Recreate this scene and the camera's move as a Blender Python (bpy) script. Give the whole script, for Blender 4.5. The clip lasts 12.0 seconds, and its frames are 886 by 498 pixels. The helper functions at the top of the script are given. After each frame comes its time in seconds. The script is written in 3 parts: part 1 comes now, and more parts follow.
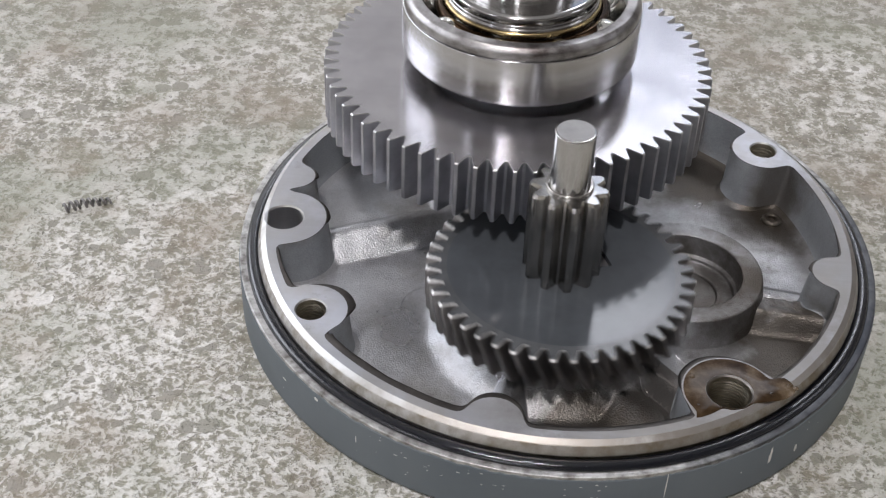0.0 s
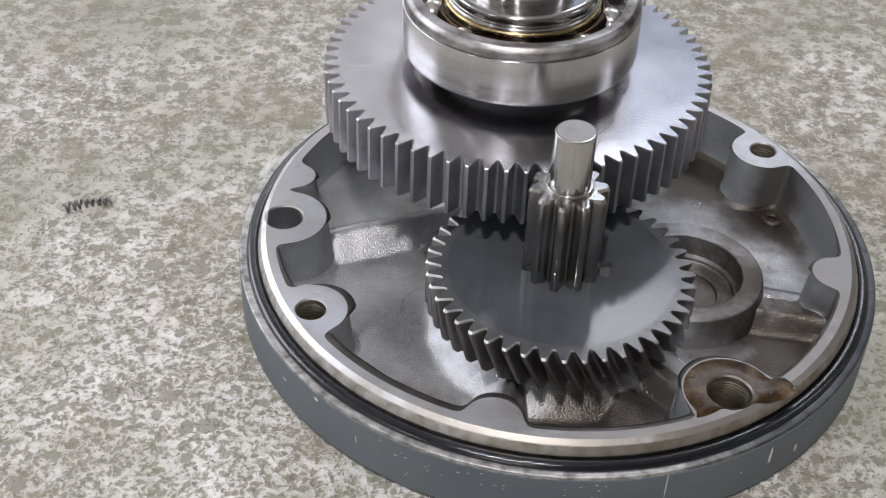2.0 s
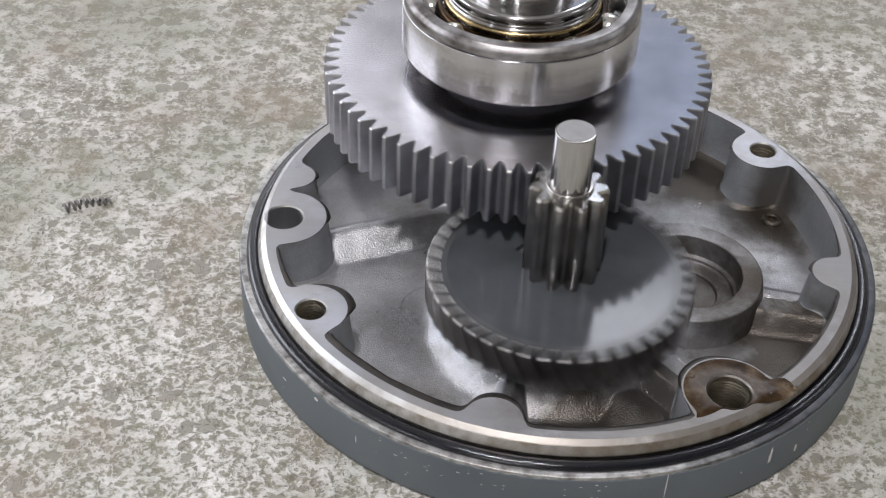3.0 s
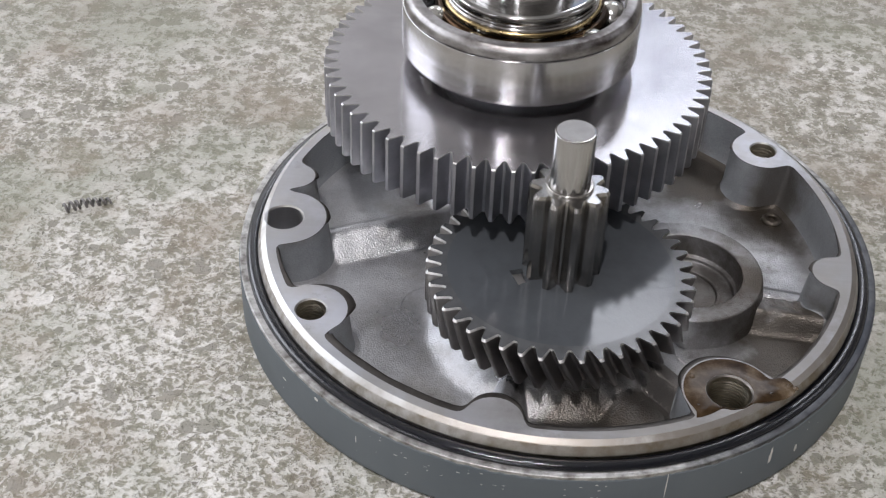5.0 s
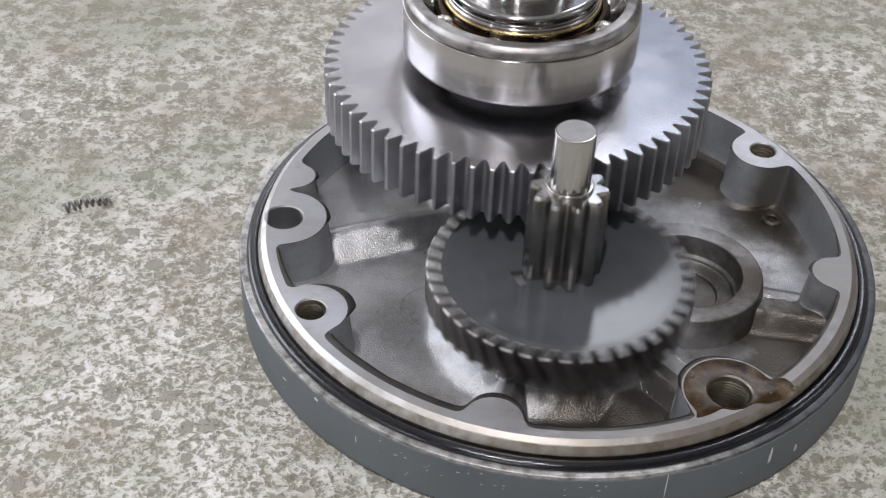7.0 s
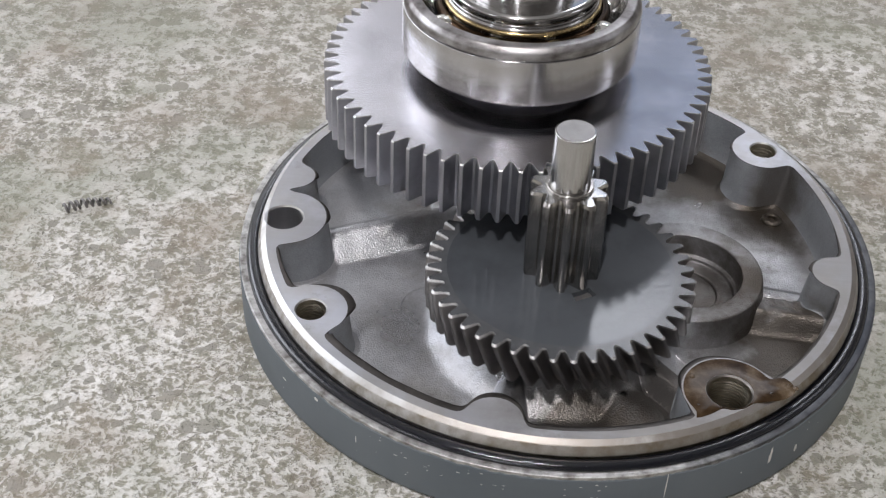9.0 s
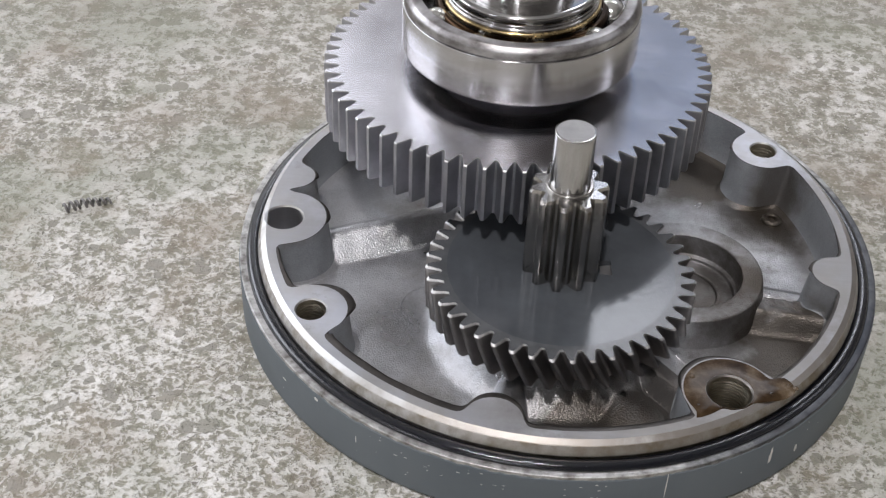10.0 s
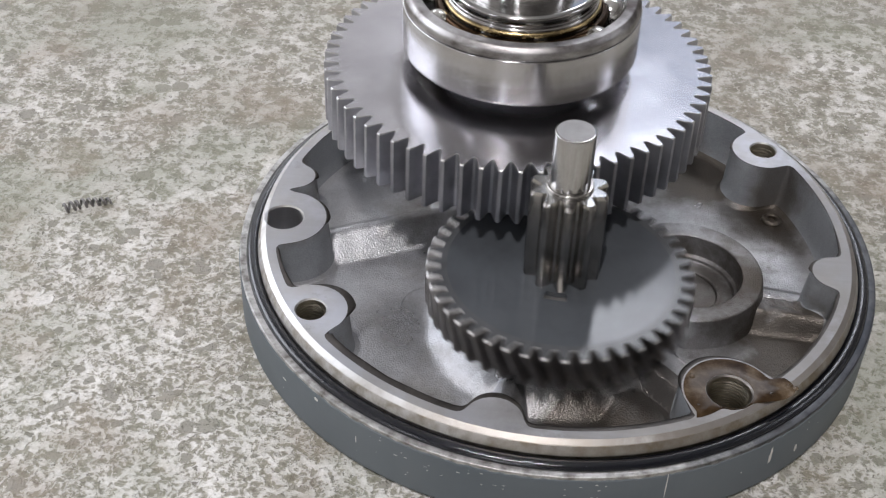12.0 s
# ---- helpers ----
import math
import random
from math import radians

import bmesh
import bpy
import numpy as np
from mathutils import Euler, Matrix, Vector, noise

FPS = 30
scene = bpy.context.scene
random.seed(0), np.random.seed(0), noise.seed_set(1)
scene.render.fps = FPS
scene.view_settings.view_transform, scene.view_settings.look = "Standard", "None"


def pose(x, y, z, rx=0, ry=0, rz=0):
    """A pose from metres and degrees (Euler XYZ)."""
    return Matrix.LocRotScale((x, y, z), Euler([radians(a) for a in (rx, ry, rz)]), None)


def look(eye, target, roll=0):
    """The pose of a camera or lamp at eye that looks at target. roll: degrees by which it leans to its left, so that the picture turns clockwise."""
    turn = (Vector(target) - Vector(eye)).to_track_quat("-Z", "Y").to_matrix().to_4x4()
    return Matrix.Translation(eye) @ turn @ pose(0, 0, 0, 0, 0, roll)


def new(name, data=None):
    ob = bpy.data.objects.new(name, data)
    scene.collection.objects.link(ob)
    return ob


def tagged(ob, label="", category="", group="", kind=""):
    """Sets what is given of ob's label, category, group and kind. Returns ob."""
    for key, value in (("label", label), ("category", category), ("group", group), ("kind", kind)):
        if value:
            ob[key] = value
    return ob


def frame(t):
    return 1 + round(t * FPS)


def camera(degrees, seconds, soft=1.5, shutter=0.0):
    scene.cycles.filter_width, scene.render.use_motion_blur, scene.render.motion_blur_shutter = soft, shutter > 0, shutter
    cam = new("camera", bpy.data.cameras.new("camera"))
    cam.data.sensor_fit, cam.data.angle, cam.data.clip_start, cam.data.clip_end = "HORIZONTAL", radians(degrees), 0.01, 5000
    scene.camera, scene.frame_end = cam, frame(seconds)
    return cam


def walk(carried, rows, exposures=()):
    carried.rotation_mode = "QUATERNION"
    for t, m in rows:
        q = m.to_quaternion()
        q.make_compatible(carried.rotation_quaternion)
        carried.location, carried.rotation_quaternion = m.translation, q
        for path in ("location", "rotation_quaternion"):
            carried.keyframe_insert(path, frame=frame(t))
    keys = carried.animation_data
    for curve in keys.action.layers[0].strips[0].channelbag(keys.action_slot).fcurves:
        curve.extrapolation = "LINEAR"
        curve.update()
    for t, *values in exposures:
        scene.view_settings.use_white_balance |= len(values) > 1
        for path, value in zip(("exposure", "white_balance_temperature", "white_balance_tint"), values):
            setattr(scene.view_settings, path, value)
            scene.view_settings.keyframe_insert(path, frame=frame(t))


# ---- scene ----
cam = camera(37.4, 12.0, soft=1.25, shutter=0.6)
EYE = pose(0.0, -0.27419, 0.23518, 50.455, -1.707, 7.660)
walk(cam, [(0.0, EYE), (12.0, EYE)], exposures=[(0.0, 0.0), (12.0, 0.0)])

# ---------------------------------------------------------------- light
MM = 0.001
TOP = 20.75          # height of the cover's machined face over the ground, mm

world = bpy.data.worlds.new("daylight")
scene.world = world
world.use_nodes = True
wn = world.node_tree.nodes
sky = wn.new("ShaderNodeTexSky")
sky.sky_type = "NISHITA"
sky.sun_disc = False
sky.sun_elevation = radians(50)
sky.sun_rotation = radians(60)
wn["Background"].inputs["Strength"].default_value = 0.1
world.node_tree.links.new(sky.outputs["Color"], wn["Background"].inputs["Color"])

def area_light(name, eye, target, w, h, power, colour):
    data = bpy.data.lights.new(name, "AREA")
    data.shape, data.size, data.size_y = "RECTANGLE", w, h
    data.energy, data.color = power, colour
    ob = new(name, data)
    ob.matrix_world = look(eye, target)
    return ob

# daylight in the openings
DAY = (0.905, 0.925, 1.0)
# (through the north window the sky stands over a darker yard)
area_light("window_sky_north", (0.40, 2.06, 1.955), (0.40, 0.0, 1.955), 0.86, 0.39, 12.0, DAY)
area_light("window_yard_north", (0.40, 2.06, 1.40), (0.40, 0.0, 1.40), 0.86, 0.70, 0.45, DAY)
# unseen source, added to brighten the large gear's upper left face
area_light("added_light_northwest", (-0.82, 2.06, 1.22), (-0.82, 0.0, 1.22), 0.36, 0.5, 3.2, DAY)
area_light("door_daylight_west", (-2.06, 0.75, 1.10), (0.0, 0.75, 0.95), 2.0, 1.20, 39, DAY)
area_light("window_daylight_east", (2.06, 0.45, 1.60), (0.0, 0.45, 1.2), 0.3, 1.1, 4, DAY)
# two unseen narrow sources, added to draw bright streaks on the bearing
area_light("added_streak_light_south", (-0.30, -2.06, 1.05), (-0.30, 0.0, 1.05), 0.16, 1.3, 5, DAY)
area_light("added_streak_light_southwest", (-1.70, -2.06, 1.05), (-1.70, 0.0, 1.05), 0.22, 1.3, 8, DAY)
# one lamp under the ceiling, in front of the cover
area_light("ceiling_light", (-0.17, -1.15, 2.44), (-0.12, -0.3, 0.0), 0.17, 0.17, 40, (1.0, 0.968, 0.987))


# ---------------------------------------------------------------- node helpers
def shader(name):
    m = bpy.data.materials.new(name)
    m.use_nodes = True
    nt = m.node_tree
    return m, nt, nt.nodes["Principled BSDF"]


def add(nt, kind, **values):
    n = nt.nodes.new(kind)
    for key, value in values.items():
        n.inputs[key].default_value = value
    return n


def coords(nt, scale=(1, 1, 1)):
    t = nt.nodes.new("ShaderNodeTexCoord")
    mp = add(nt, "ShaderNodeMapping", Scale=scale)
    nt.links.new(t.outputs["Object"], mp.inputs["Vector"])
    return mp.outputs["Vector"]


def noise_tex(nt, vec, scale, detail=4.0, rough=0.55):
    n = add(nt, "ShaderNodeTexNoise", Scale=scale, Detail=detail, Roughness=rough)
    nt.links.new(vec, n.inputs["Vector"])
    return n.outputs["Fac"]


def ramp(nt, fac, stops):
    r = nt.nodes.new("ShaderNodeValToRGB")
    e = r.color_ramp.elements
    while len(e) < len(stops):
        e.new(0.5)
    for el, (p, c) in zip(e, stops):
        el.position = p
        el.color = (*c, 1) if len(c) == 3 else c
    nt.links.new(fac, r.inputs["Fac"])
    return r.outputs["Color"]


def grey(v):
    return (v, v, v)


def mix(nt, fac, a, b, mode="MIX"):
    m = nt.nodes.new("ShaderNodeMix")
    m.data_type, m.blend_type = "RGBA", mode
    for sock, val in ((m.inputs["Factor"], fac), (m.inputs[6], a), (m.inputs[7], b)):
        if isinstance(val, (int, float)):
            sock.default_value = val
        elif isinstance(val, tuple):
            sock.default_value = (*val, 1) if len(val) == 3 else val
        else:
            nt.links.new(val, sock)
    return m.outputs[2]


def bump(nt, bsdf, height, strength, distance):
    b = add(nt, "ShaderNodeBump", Strength=strength, Distance=distance)
    nt.links.new(height, b.inputs["Height"])
    nt.links.new(b.outputs["Normal"], bsdf.inputs["Normal"])
    return b


def steel(name, base, rough, stain=0.25, scale=60.0, aniso=0.0, grain="", streak=(1, 1, 1), rough_var=0.12, bumpy=0.00004, low=None, patch=(1, 1, 1)):
    """Bright or dark machined steel with faint stains and brushed grain."""
    m, nt, bs = shader(name)
    v = coords(nt, patch)
    s1 = noise_tex(nt, v, scale, 5, 0.6)
    vs = coords(nt, streak)
    s2 = noise_tex(nt, vs, 900, 3, 0.6)
    tone = ramp(nt, s1, [(0.3, low or tuple(c * (1 - stain) for c in base)), (0.62, base)])
    nt.links.new(tone, bs.inputs["Base Color"])
    bs.inputs["Metallic"].default_value = 1.0
    rr = ramp(nt, mix(nt, 0.5, s1, s2), [(0.3, grey(rough)), (0.75, grey(min(1, rough + rough_var)))])
    nt.links.new(rr, bs.inputs["Roughness"])
    if aniso:
        bs.inputs["Anisotropic"].default_value = aniso
        if grain == "straight":
            tg = nt.nodes.new("ShaderNodeVectorTransform")
            tg.vector_type, tg.convert_from, tg.convert_to = "VECTOR", "OBJECT", "WORLD"
            tg.inputs["Vector"].default_value = (0, 1, 0)
            nt.links.new(tg.outputs["Vector"], bs.inputs["Tangent"])
        else:
            tg = nt.nodes.new("ShaderNodeTangent")
            tg.direction_type, tg.axis = "RADIAL", "Z"
            nt.links.new(tg.outputs["Tangent"], bs.inputs["Tangent"])
            bs.inputs["Anisotropic Rotation"].default_value = 0.25
    bump(nt, bs, s2, 0.35, bumpy)
    return m


def cast_metal(name, base, rough, relief, metal, spots):
    """Sand-cast aluminium: fine pebbled skin, dull and shiny patches, dark oily stains and painted shade."""
    m, nt, bs = shader(name)
    v = coords(nt)
    big = noise_tex(nt, v, 45, 4, 0.6)
    grain = add(nt, "ShaderNodeTexVoronoi", Scale=2100.0)
    nt.links.new(v, grain.inputs["Vector"])
    fine = noise_tex(nt, v, 2600, 3, 0.7)
    lo = tuple(c * 0.62 for c in base)
    tone = ramp(nt, mix(nt, 0.35, big, fine), [(0.38, lo), (0.58, base)])
    soft = noise_tex(nt, v, 30, 5, 0.65)
    stain = ramp(nt, soft, [(0.5, grey(0)), (0.68, grey(0.7))])
    tone = mix(nt, stain, tone, (0.17, 0.14, 0.10))
    # dried oil, and shade painted into the floor's colour: place and reach in metres
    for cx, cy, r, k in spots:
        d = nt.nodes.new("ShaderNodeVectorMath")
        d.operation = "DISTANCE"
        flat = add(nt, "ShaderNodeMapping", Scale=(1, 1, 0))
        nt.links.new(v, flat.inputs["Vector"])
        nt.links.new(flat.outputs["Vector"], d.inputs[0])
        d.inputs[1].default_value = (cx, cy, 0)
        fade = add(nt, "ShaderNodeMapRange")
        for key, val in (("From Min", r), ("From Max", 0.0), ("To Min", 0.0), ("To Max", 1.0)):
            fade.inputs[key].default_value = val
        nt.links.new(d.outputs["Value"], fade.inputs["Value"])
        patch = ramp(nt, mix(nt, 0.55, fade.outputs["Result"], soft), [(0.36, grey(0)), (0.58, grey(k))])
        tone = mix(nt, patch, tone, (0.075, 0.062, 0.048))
    nt.links.new(tone, bs.inputs["Base Color"])
    bs.inputs["Metallic"].default_value = metal
    nt.links.new(ramp(nt, big, [(0.3, grey(rough - 0.1)), (0.7, grey(rough + 0.1))]), bs.inputs["Roughness"])
    bump(nt, bs, mix(nt, 0.5, ramp(nt, grain.outputs["Distance"], [(0.1, grey(0.85)), (0.75, grey(0.15))]), fine), 1.0, relief)
    return m


# floor spots: collected oil together with painted shade behind and below the gears
OIL_AND_SHADE = [(0.060, 0.030, 0.022, 0.8), (0.064, -0.026, 0.044, 0.95), (0.042, 0.050, 0.056, 0.95), (0.035, -0.006, 0.030, 0.75), (0.028, -0.050, 0.026, 0.85), (0.010, -0.062, 0.036, 0.9), (0.070, 0.012, 0.014, 0.5)]
M_GEAR = steel("ground_gear_face", (0.555, 0.545, 0.57), 0.18, 0.22, 70, 0.85, "straight", (1, 0.05, 1), 0.08, bumpy=0.000004)
M_TEETH = steel("hobbed_steel", (0.51, 0.513, 0.55), 0.32, 0.3, 110, streak=(1, 1, 0.05))
M_DARK = steel("dark_helical_steel", (0.070, 0.076, 0.083), 0.05, 0.3, 60, streak=(1, 0.7, 1), rough_var=0.08, bumpy=0.00009)
M_RIM = steel("grey_tooth_end", (0.088, 0.091, 0.095), 0.12, 0.35, 160, rough_var=0.14)
M_DTEETH = steel("dark_cut_teeth", (0.30, 0.285, 0.28), 0.33, 0.35, 110)
M_PIN = steel("ground_steel", (0.52, 0.51, 0.50), 0.15, 0.1, 80, 0.3, streak=(0.05, 0.05, 1), rough_var=0.04, bumpy=0.00001)
M_PINION = steel("pinion_steel", (0.50, 0.48, 0.455), 0.18, 0.45, 110, streak=(1, 1, 0.05), rough_var=0.1, bumpy=0.00001)
# the helical wheel has a dark oxide skin
for m in (M_DARK, M_RIM):
    skin = m.node_tree.nodes["Principled BSDF"]
    skin.inputs["Metallic"].default_value = 0.0
    skin.inputs["Specular IOR Level"].default_value = 0.27
M_EDGE = steel("bright_edge", (0.66, 0.65, 0.64), 0.42, 0.2, 200)
M_WORN = steel("worn_bright_edge", (0.74, 0.73, 0.72), 0.48, 0.45, 220)
M_END = steel("sawn_steel_end", (0.42, 0.41, 0.40), 0.45, 0.2, 200)
M_RACE = steel("bearing_steel", (0.62, 0.615, 0.625), 0.19, 0.3, 75, 0.95, streak=(0.04, 0.04, 1), rough_var=0.06, bumpy=0.00004, low=(0.47, 0.45, 0.43), patch=(0.4, 0.4, 3.5))
M_BALL = steel("ball_steel", (0.75, 0.74, 0.7), 0.1, 0.1, 90)
M_BRONZE = steel("oily_brown_metal", (0.055, 0.032, 0.017), 0.16, 0.55, 110)
M_GOLD = steel("amber_glint_steel", (0.55, 0.42, 0.22), 0.2, 0.4, 110)
M_SHOULDER = steel("dull_stained_steel", (0.50, 0.485, 0.48), 0.36, 0.5, 95, low=(0.10, 0.085, 0.08), patch=(1, 1, 2))
M_ALU = steel("machined_aluminium", (0.55, 0.56, 0.60), 0.38, 0.3, 55, streak=(0.06, 1, 1), rough_var=0.2, low=(0.42, 0.395, 0.365))
def soil(m, spots, colour, k):
    """Adds a stained film round the given places (x, y, reach in metres)."""
    nt = m.node_tree
    bs = nt.nodes["Principled BSDF"]
    tone = bs.inputs["Base Color"].links[0].from_socket
    v = coords(nt, (1, 1, 0))
    cloud = noise_tex(nt, v, 95, 6, 0.7)
    for cx, cy, r in spots:
        d = nt.nodes.new("ShaderNodeVectorMath")
        d.operation = "DISTANCE"
        nt.links.new(v, d.inputs[0])
        d.inputs[1].default_value = (cx, cy, 0)
        fade = add(nt, "ShaderNodeMapRange", **{"From Min": r, "From Max": 0.0, "To Min": 0.0, "To Max": 1.0})
        nt.links.new(d.outputs["Value"], fade.inputs["Value"])
        film = ramp(nt, mix(nt, 0.5, fade.outputs["Result"], cloud), [(0.3, grey(0)), (0.55, grey(k))])
        tone = mix(nt, film, tone, colour)
    nt.links.new(tone, bs.inputs["Base Color"])


soil(M_ALU, [(0.055, -0.05, 0.05), (0.076, 0.0, 0.055), (0.02, -0.075, 0.035)], (0.22, 0.205, 0.19), 0.75)
soil(M_ALU, [(-0.072, 0.012, 0.022), (-0.066, -0.018, 0.02), (-0.045, -0.062, 0.018), (-0.012, -0.074, 0.014)], (0.33, 0.325, 0.325), 0.5)
M_CHAMFER = steel("cut_aluminium", (0.66, 0.655, 0.65), 0.42, 0.25, 110, low=(0.42, 0.40, 0.37))
M_CAST = cast_metal("cast_aluminium", (0.645, 0.65, 0.67), 0.36, 0.00017, 0.75, OIL_AND_SHADE)
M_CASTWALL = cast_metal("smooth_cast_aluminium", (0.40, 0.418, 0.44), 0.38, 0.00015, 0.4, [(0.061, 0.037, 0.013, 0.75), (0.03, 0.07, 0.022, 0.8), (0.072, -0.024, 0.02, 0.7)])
# inner rim edge: the dark cavity's reflection is put into the colour
M_DARK_EDGE = steel("dark_reflection_edge", (0.11, 0.10, 0.092), 0.38, 0.5, 120)
M_SPIGOT = steel("stained_aluminium", (0.70, 0.69, 0.68), 0.44, 0.3, 260, streak=(1, 1, 0.2), low=(0.36, 0.32, 0.26))
soil(M_CHAMFER, [(0.05, -0.058, 0.05), (0.0, -0.078, 0.04), (0.078, -0.02, 0.05)], (0.27, 0.24, 0.21), 0.75)
soil(M_SPIGOT, [(0.05, -0.058, 0.06), (0.01, -0.078, 0.05), (0.078, -0.02, 0.06)], (0.24, 0.19, 0.13), 0.4)
M_LIP = steel("scuffed_lip", (0.60, 0.595, 0.58), 0.42, 0.3, 330, low=(0.17, 0.155, 0.14))
soil(M_LIP, [(0.066, -0.05, 0.06), (0.083, 0.0, 0.06)], (0.06, 0.064, 0.075), 0.85)
M_THREAD = steel("oily_thread", (0.36, 0.325, 0.26), 0.32, 0.5, 160)


def paint_grey():
    m, nt, bs = shader("grey_paint")
    v = coords(nt)
    n = noise_tex(nt, v, 30, 5, 0.6)
    f = noise_tex(nt, v, 900, 3, 0.6)
    nt.links.new(ramp(nt, n, [(0.3, (0.10, 0.118, 0.13)), (0.7, (0.135, 0.152, 0.163))]), bs.inputs["Base Color"])
    nt.links.new(ramp(nt, n, [(0.3, grey(0.48)), (0.7, grey(0.6))]), bs.inputs["Roughness"])
    bs.inputs["Specular IOR Level"].default_value = 0.35
    bump(nt, bs, f, 0.25, 0.0001)
    return m


def rubber():
    m, nt, bs = shader("oiled_rubber")
    v = coords(nt)
    n = noise_tex(nt, v, 120, 5, 0.6)
    nt.links.new(ramp(nt, n, [(0.3, (0.003, 0.0035, 0.006)), (0.7, (0.007, 0.008, 0.012))]), bs.inputs["Base Color"])
    nt.links.new(ramp(nt, n, [(0.35, grey(0.03)), (0.7, grey(0.13))]), bs.inputs["Roughness"])
    bs.inputs["Specular IOR Level"].default_value = 0.75
    bump(nt, bs, noise_tex(nt, v, 1000, 4, 0.65), 0.6, 0.00016)
    return m


def oil(name, gloss, rough):
    m, nt, bs = shader(name)
    v = coords(nt)
    n = noise_tex(nt, v, 110, 5, 0.62)
    nt.links.new(ramp(nt, n, [(0.34, (0.016, 0.009, 0.004)), (0.5, (0.046, 0.028, 0.014)), (0.62, (0.11, 0.078, 0.048)), (0.72, (0.2, 0.165, 0.13))]), bs.inputs["Base Color"])
    bs.inputs["Roughness"].default_value = rough
    bs.inputs["IOR"].default_value = 1.42
    bs.inputs["Specular IOR Level"].default_value = gloss
    bump(nt, bs, noise_tex(nt, v, 250, 2), 0.15, 0.0002)
    return m


def worn_concrete():
    """Worn concrete: pale mortar with grey stones showing through, greenish and brown stains, small pits."""
    m, nt, bs = shader("worn_concrete")
    v = coords(nt)
    warp = add(nt, "ShaderNodeTexNoise", Scale=230.0, Detail=4.0, Roughness=0.65)
    nt.links.new(v, warp.inputs["Vector"])
    vv = nt.nodes.new("ShaderNodeVectorMath")
    vv.operation = "MULTIPLY_ADD"
    nt.links.new(warp.outputs["Color"], vv.inputs[0])
    vv.inputs[1].default_value = (0.0045, 0.0045, 0.0)
    nt.links.new(v, vv.inputs[2])
    w = vv.outputs["Vector"]
    curl = add(nt, "ShaderNodeTexNoise", Scale=300.0, Detail=2.0, Roughness=0.5, Distortion=0.9)
    nt.links.new(v, curl.inputs["Vector"])
    strands = ramp(nt, curl.outputs["Fac"], [(0.40, grey(0.22)), (0.485, grey(0.78)), (0.515, grey(0.78)), (0.60, grey(0.22))])
    patches = mix(nt, 0.2, noise_tex(nt, v, 410, 4, 0.6), strands)
    wide = noise_tex(nt, v, 16, 5, 0.6)
    mid = noise_tex(nt, v, 150, 4, 0.6)
    fine = noise_tex(nt, v, 1100, 4, 0.65)
    # the share of pale mortar falls from the near side to the far side
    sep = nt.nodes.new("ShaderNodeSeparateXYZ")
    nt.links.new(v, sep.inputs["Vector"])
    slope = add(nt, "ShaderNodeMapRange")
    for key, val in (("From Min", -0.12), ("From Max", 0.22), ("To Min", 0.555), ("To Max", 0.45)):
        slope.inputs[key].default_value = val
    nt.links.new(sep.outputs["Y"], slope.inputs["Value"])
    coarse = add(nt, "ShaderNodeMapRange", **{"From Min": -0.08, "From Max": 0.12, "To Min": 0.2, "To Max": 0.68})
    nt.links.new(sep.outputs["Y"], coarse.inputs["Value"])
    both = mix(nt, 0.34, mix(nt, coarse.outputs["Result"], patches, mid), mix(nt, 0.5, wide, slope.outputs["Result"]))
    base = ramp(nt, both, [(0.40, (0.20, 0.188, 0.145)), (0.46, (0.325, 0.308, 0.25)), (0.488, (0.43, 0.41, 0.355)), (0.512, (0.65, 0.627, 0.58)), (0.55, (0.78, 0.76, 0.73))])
    # small flakes of mortar left in the hollows
    chip = noise_tex(nt, v, 620, 2.5, 0.55)
    base = mix(nt, ramp(nt, chip, [(0.585, grey(0)), (0.605, grey(0.85))]), base, (0.70, 0.68, 0.63))
    worn = ramp(nt, both, [(0.47, grey(0)), (0.52, grey(1))])
    grit = ramp(nt, mix(nt, 0.4, fine, mid), [(0.35, grey(0.74)), (0.6, grey(1.06))])
    base = mix(nt, 1.0, base, grit, "MULTIPLY")
    # single grey stones of two sizes, flush with the mortar
    for scale, size, lo in ((125.0, 0.36, 0.76), (240.0, 0.40, 0.70)):
        vor = add(nt, "ShaderNodeTexVoronoi", Scale=scale)
        nt.links.new(w, vor.inputs["Vector"])
        peb = ramp(nt, vor.outputs["Distance"], [(size - 0.03, grey(1)), (size, grey(0))])
        pick = ramp(nt, vor.outputs["Color"], [(lo, grey(0)), (lo + 0.03, grey(1))])
        pm = mix(nt, 1.0, peb, pick, "MULTIPLY")
        tone = ramp(nt, vor.outputs["Color"], [(0.3, (0.19, 0.175, 0.14)), (0.9, (0.33, 0.315, 0.275))])
        base = mix(nt, pm, base, tone)
    # small dark pits
    pits = ramp(nt, noise_tex(nt, w, 520, 3, 0.6), [(0.33, grey(0.85)), (0.40, grey(0))])
    base = mix(nt, pits, base, (0.15, 0.138, 0.112))
    green = ramp(nt, noise_tex(nt, v, 15, 4, 0.65), [(0.46, grey(0)), (0.62, grey(0.55))])
    base = mix(nt, green, base, (0.215, 0.235, 0.155))
    brown = ramp(nt, noise_tex(nt, v, 24, 5, 0.65), [(0.5, grey(0)), (0.68, grey(0.6))])
    base = mix(nt, brown, base, (0.28, 0.215, 0.15))
    # with growing Y the colour blends into a darker, flatter grey-brown
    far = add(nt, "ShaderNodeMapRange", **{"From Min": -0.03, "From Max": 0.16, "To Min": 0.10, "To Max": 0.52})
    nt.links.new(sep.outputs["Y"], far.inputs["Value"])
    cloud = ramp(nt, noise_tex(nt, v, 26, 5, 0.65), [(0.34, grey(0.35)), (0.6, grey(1))])
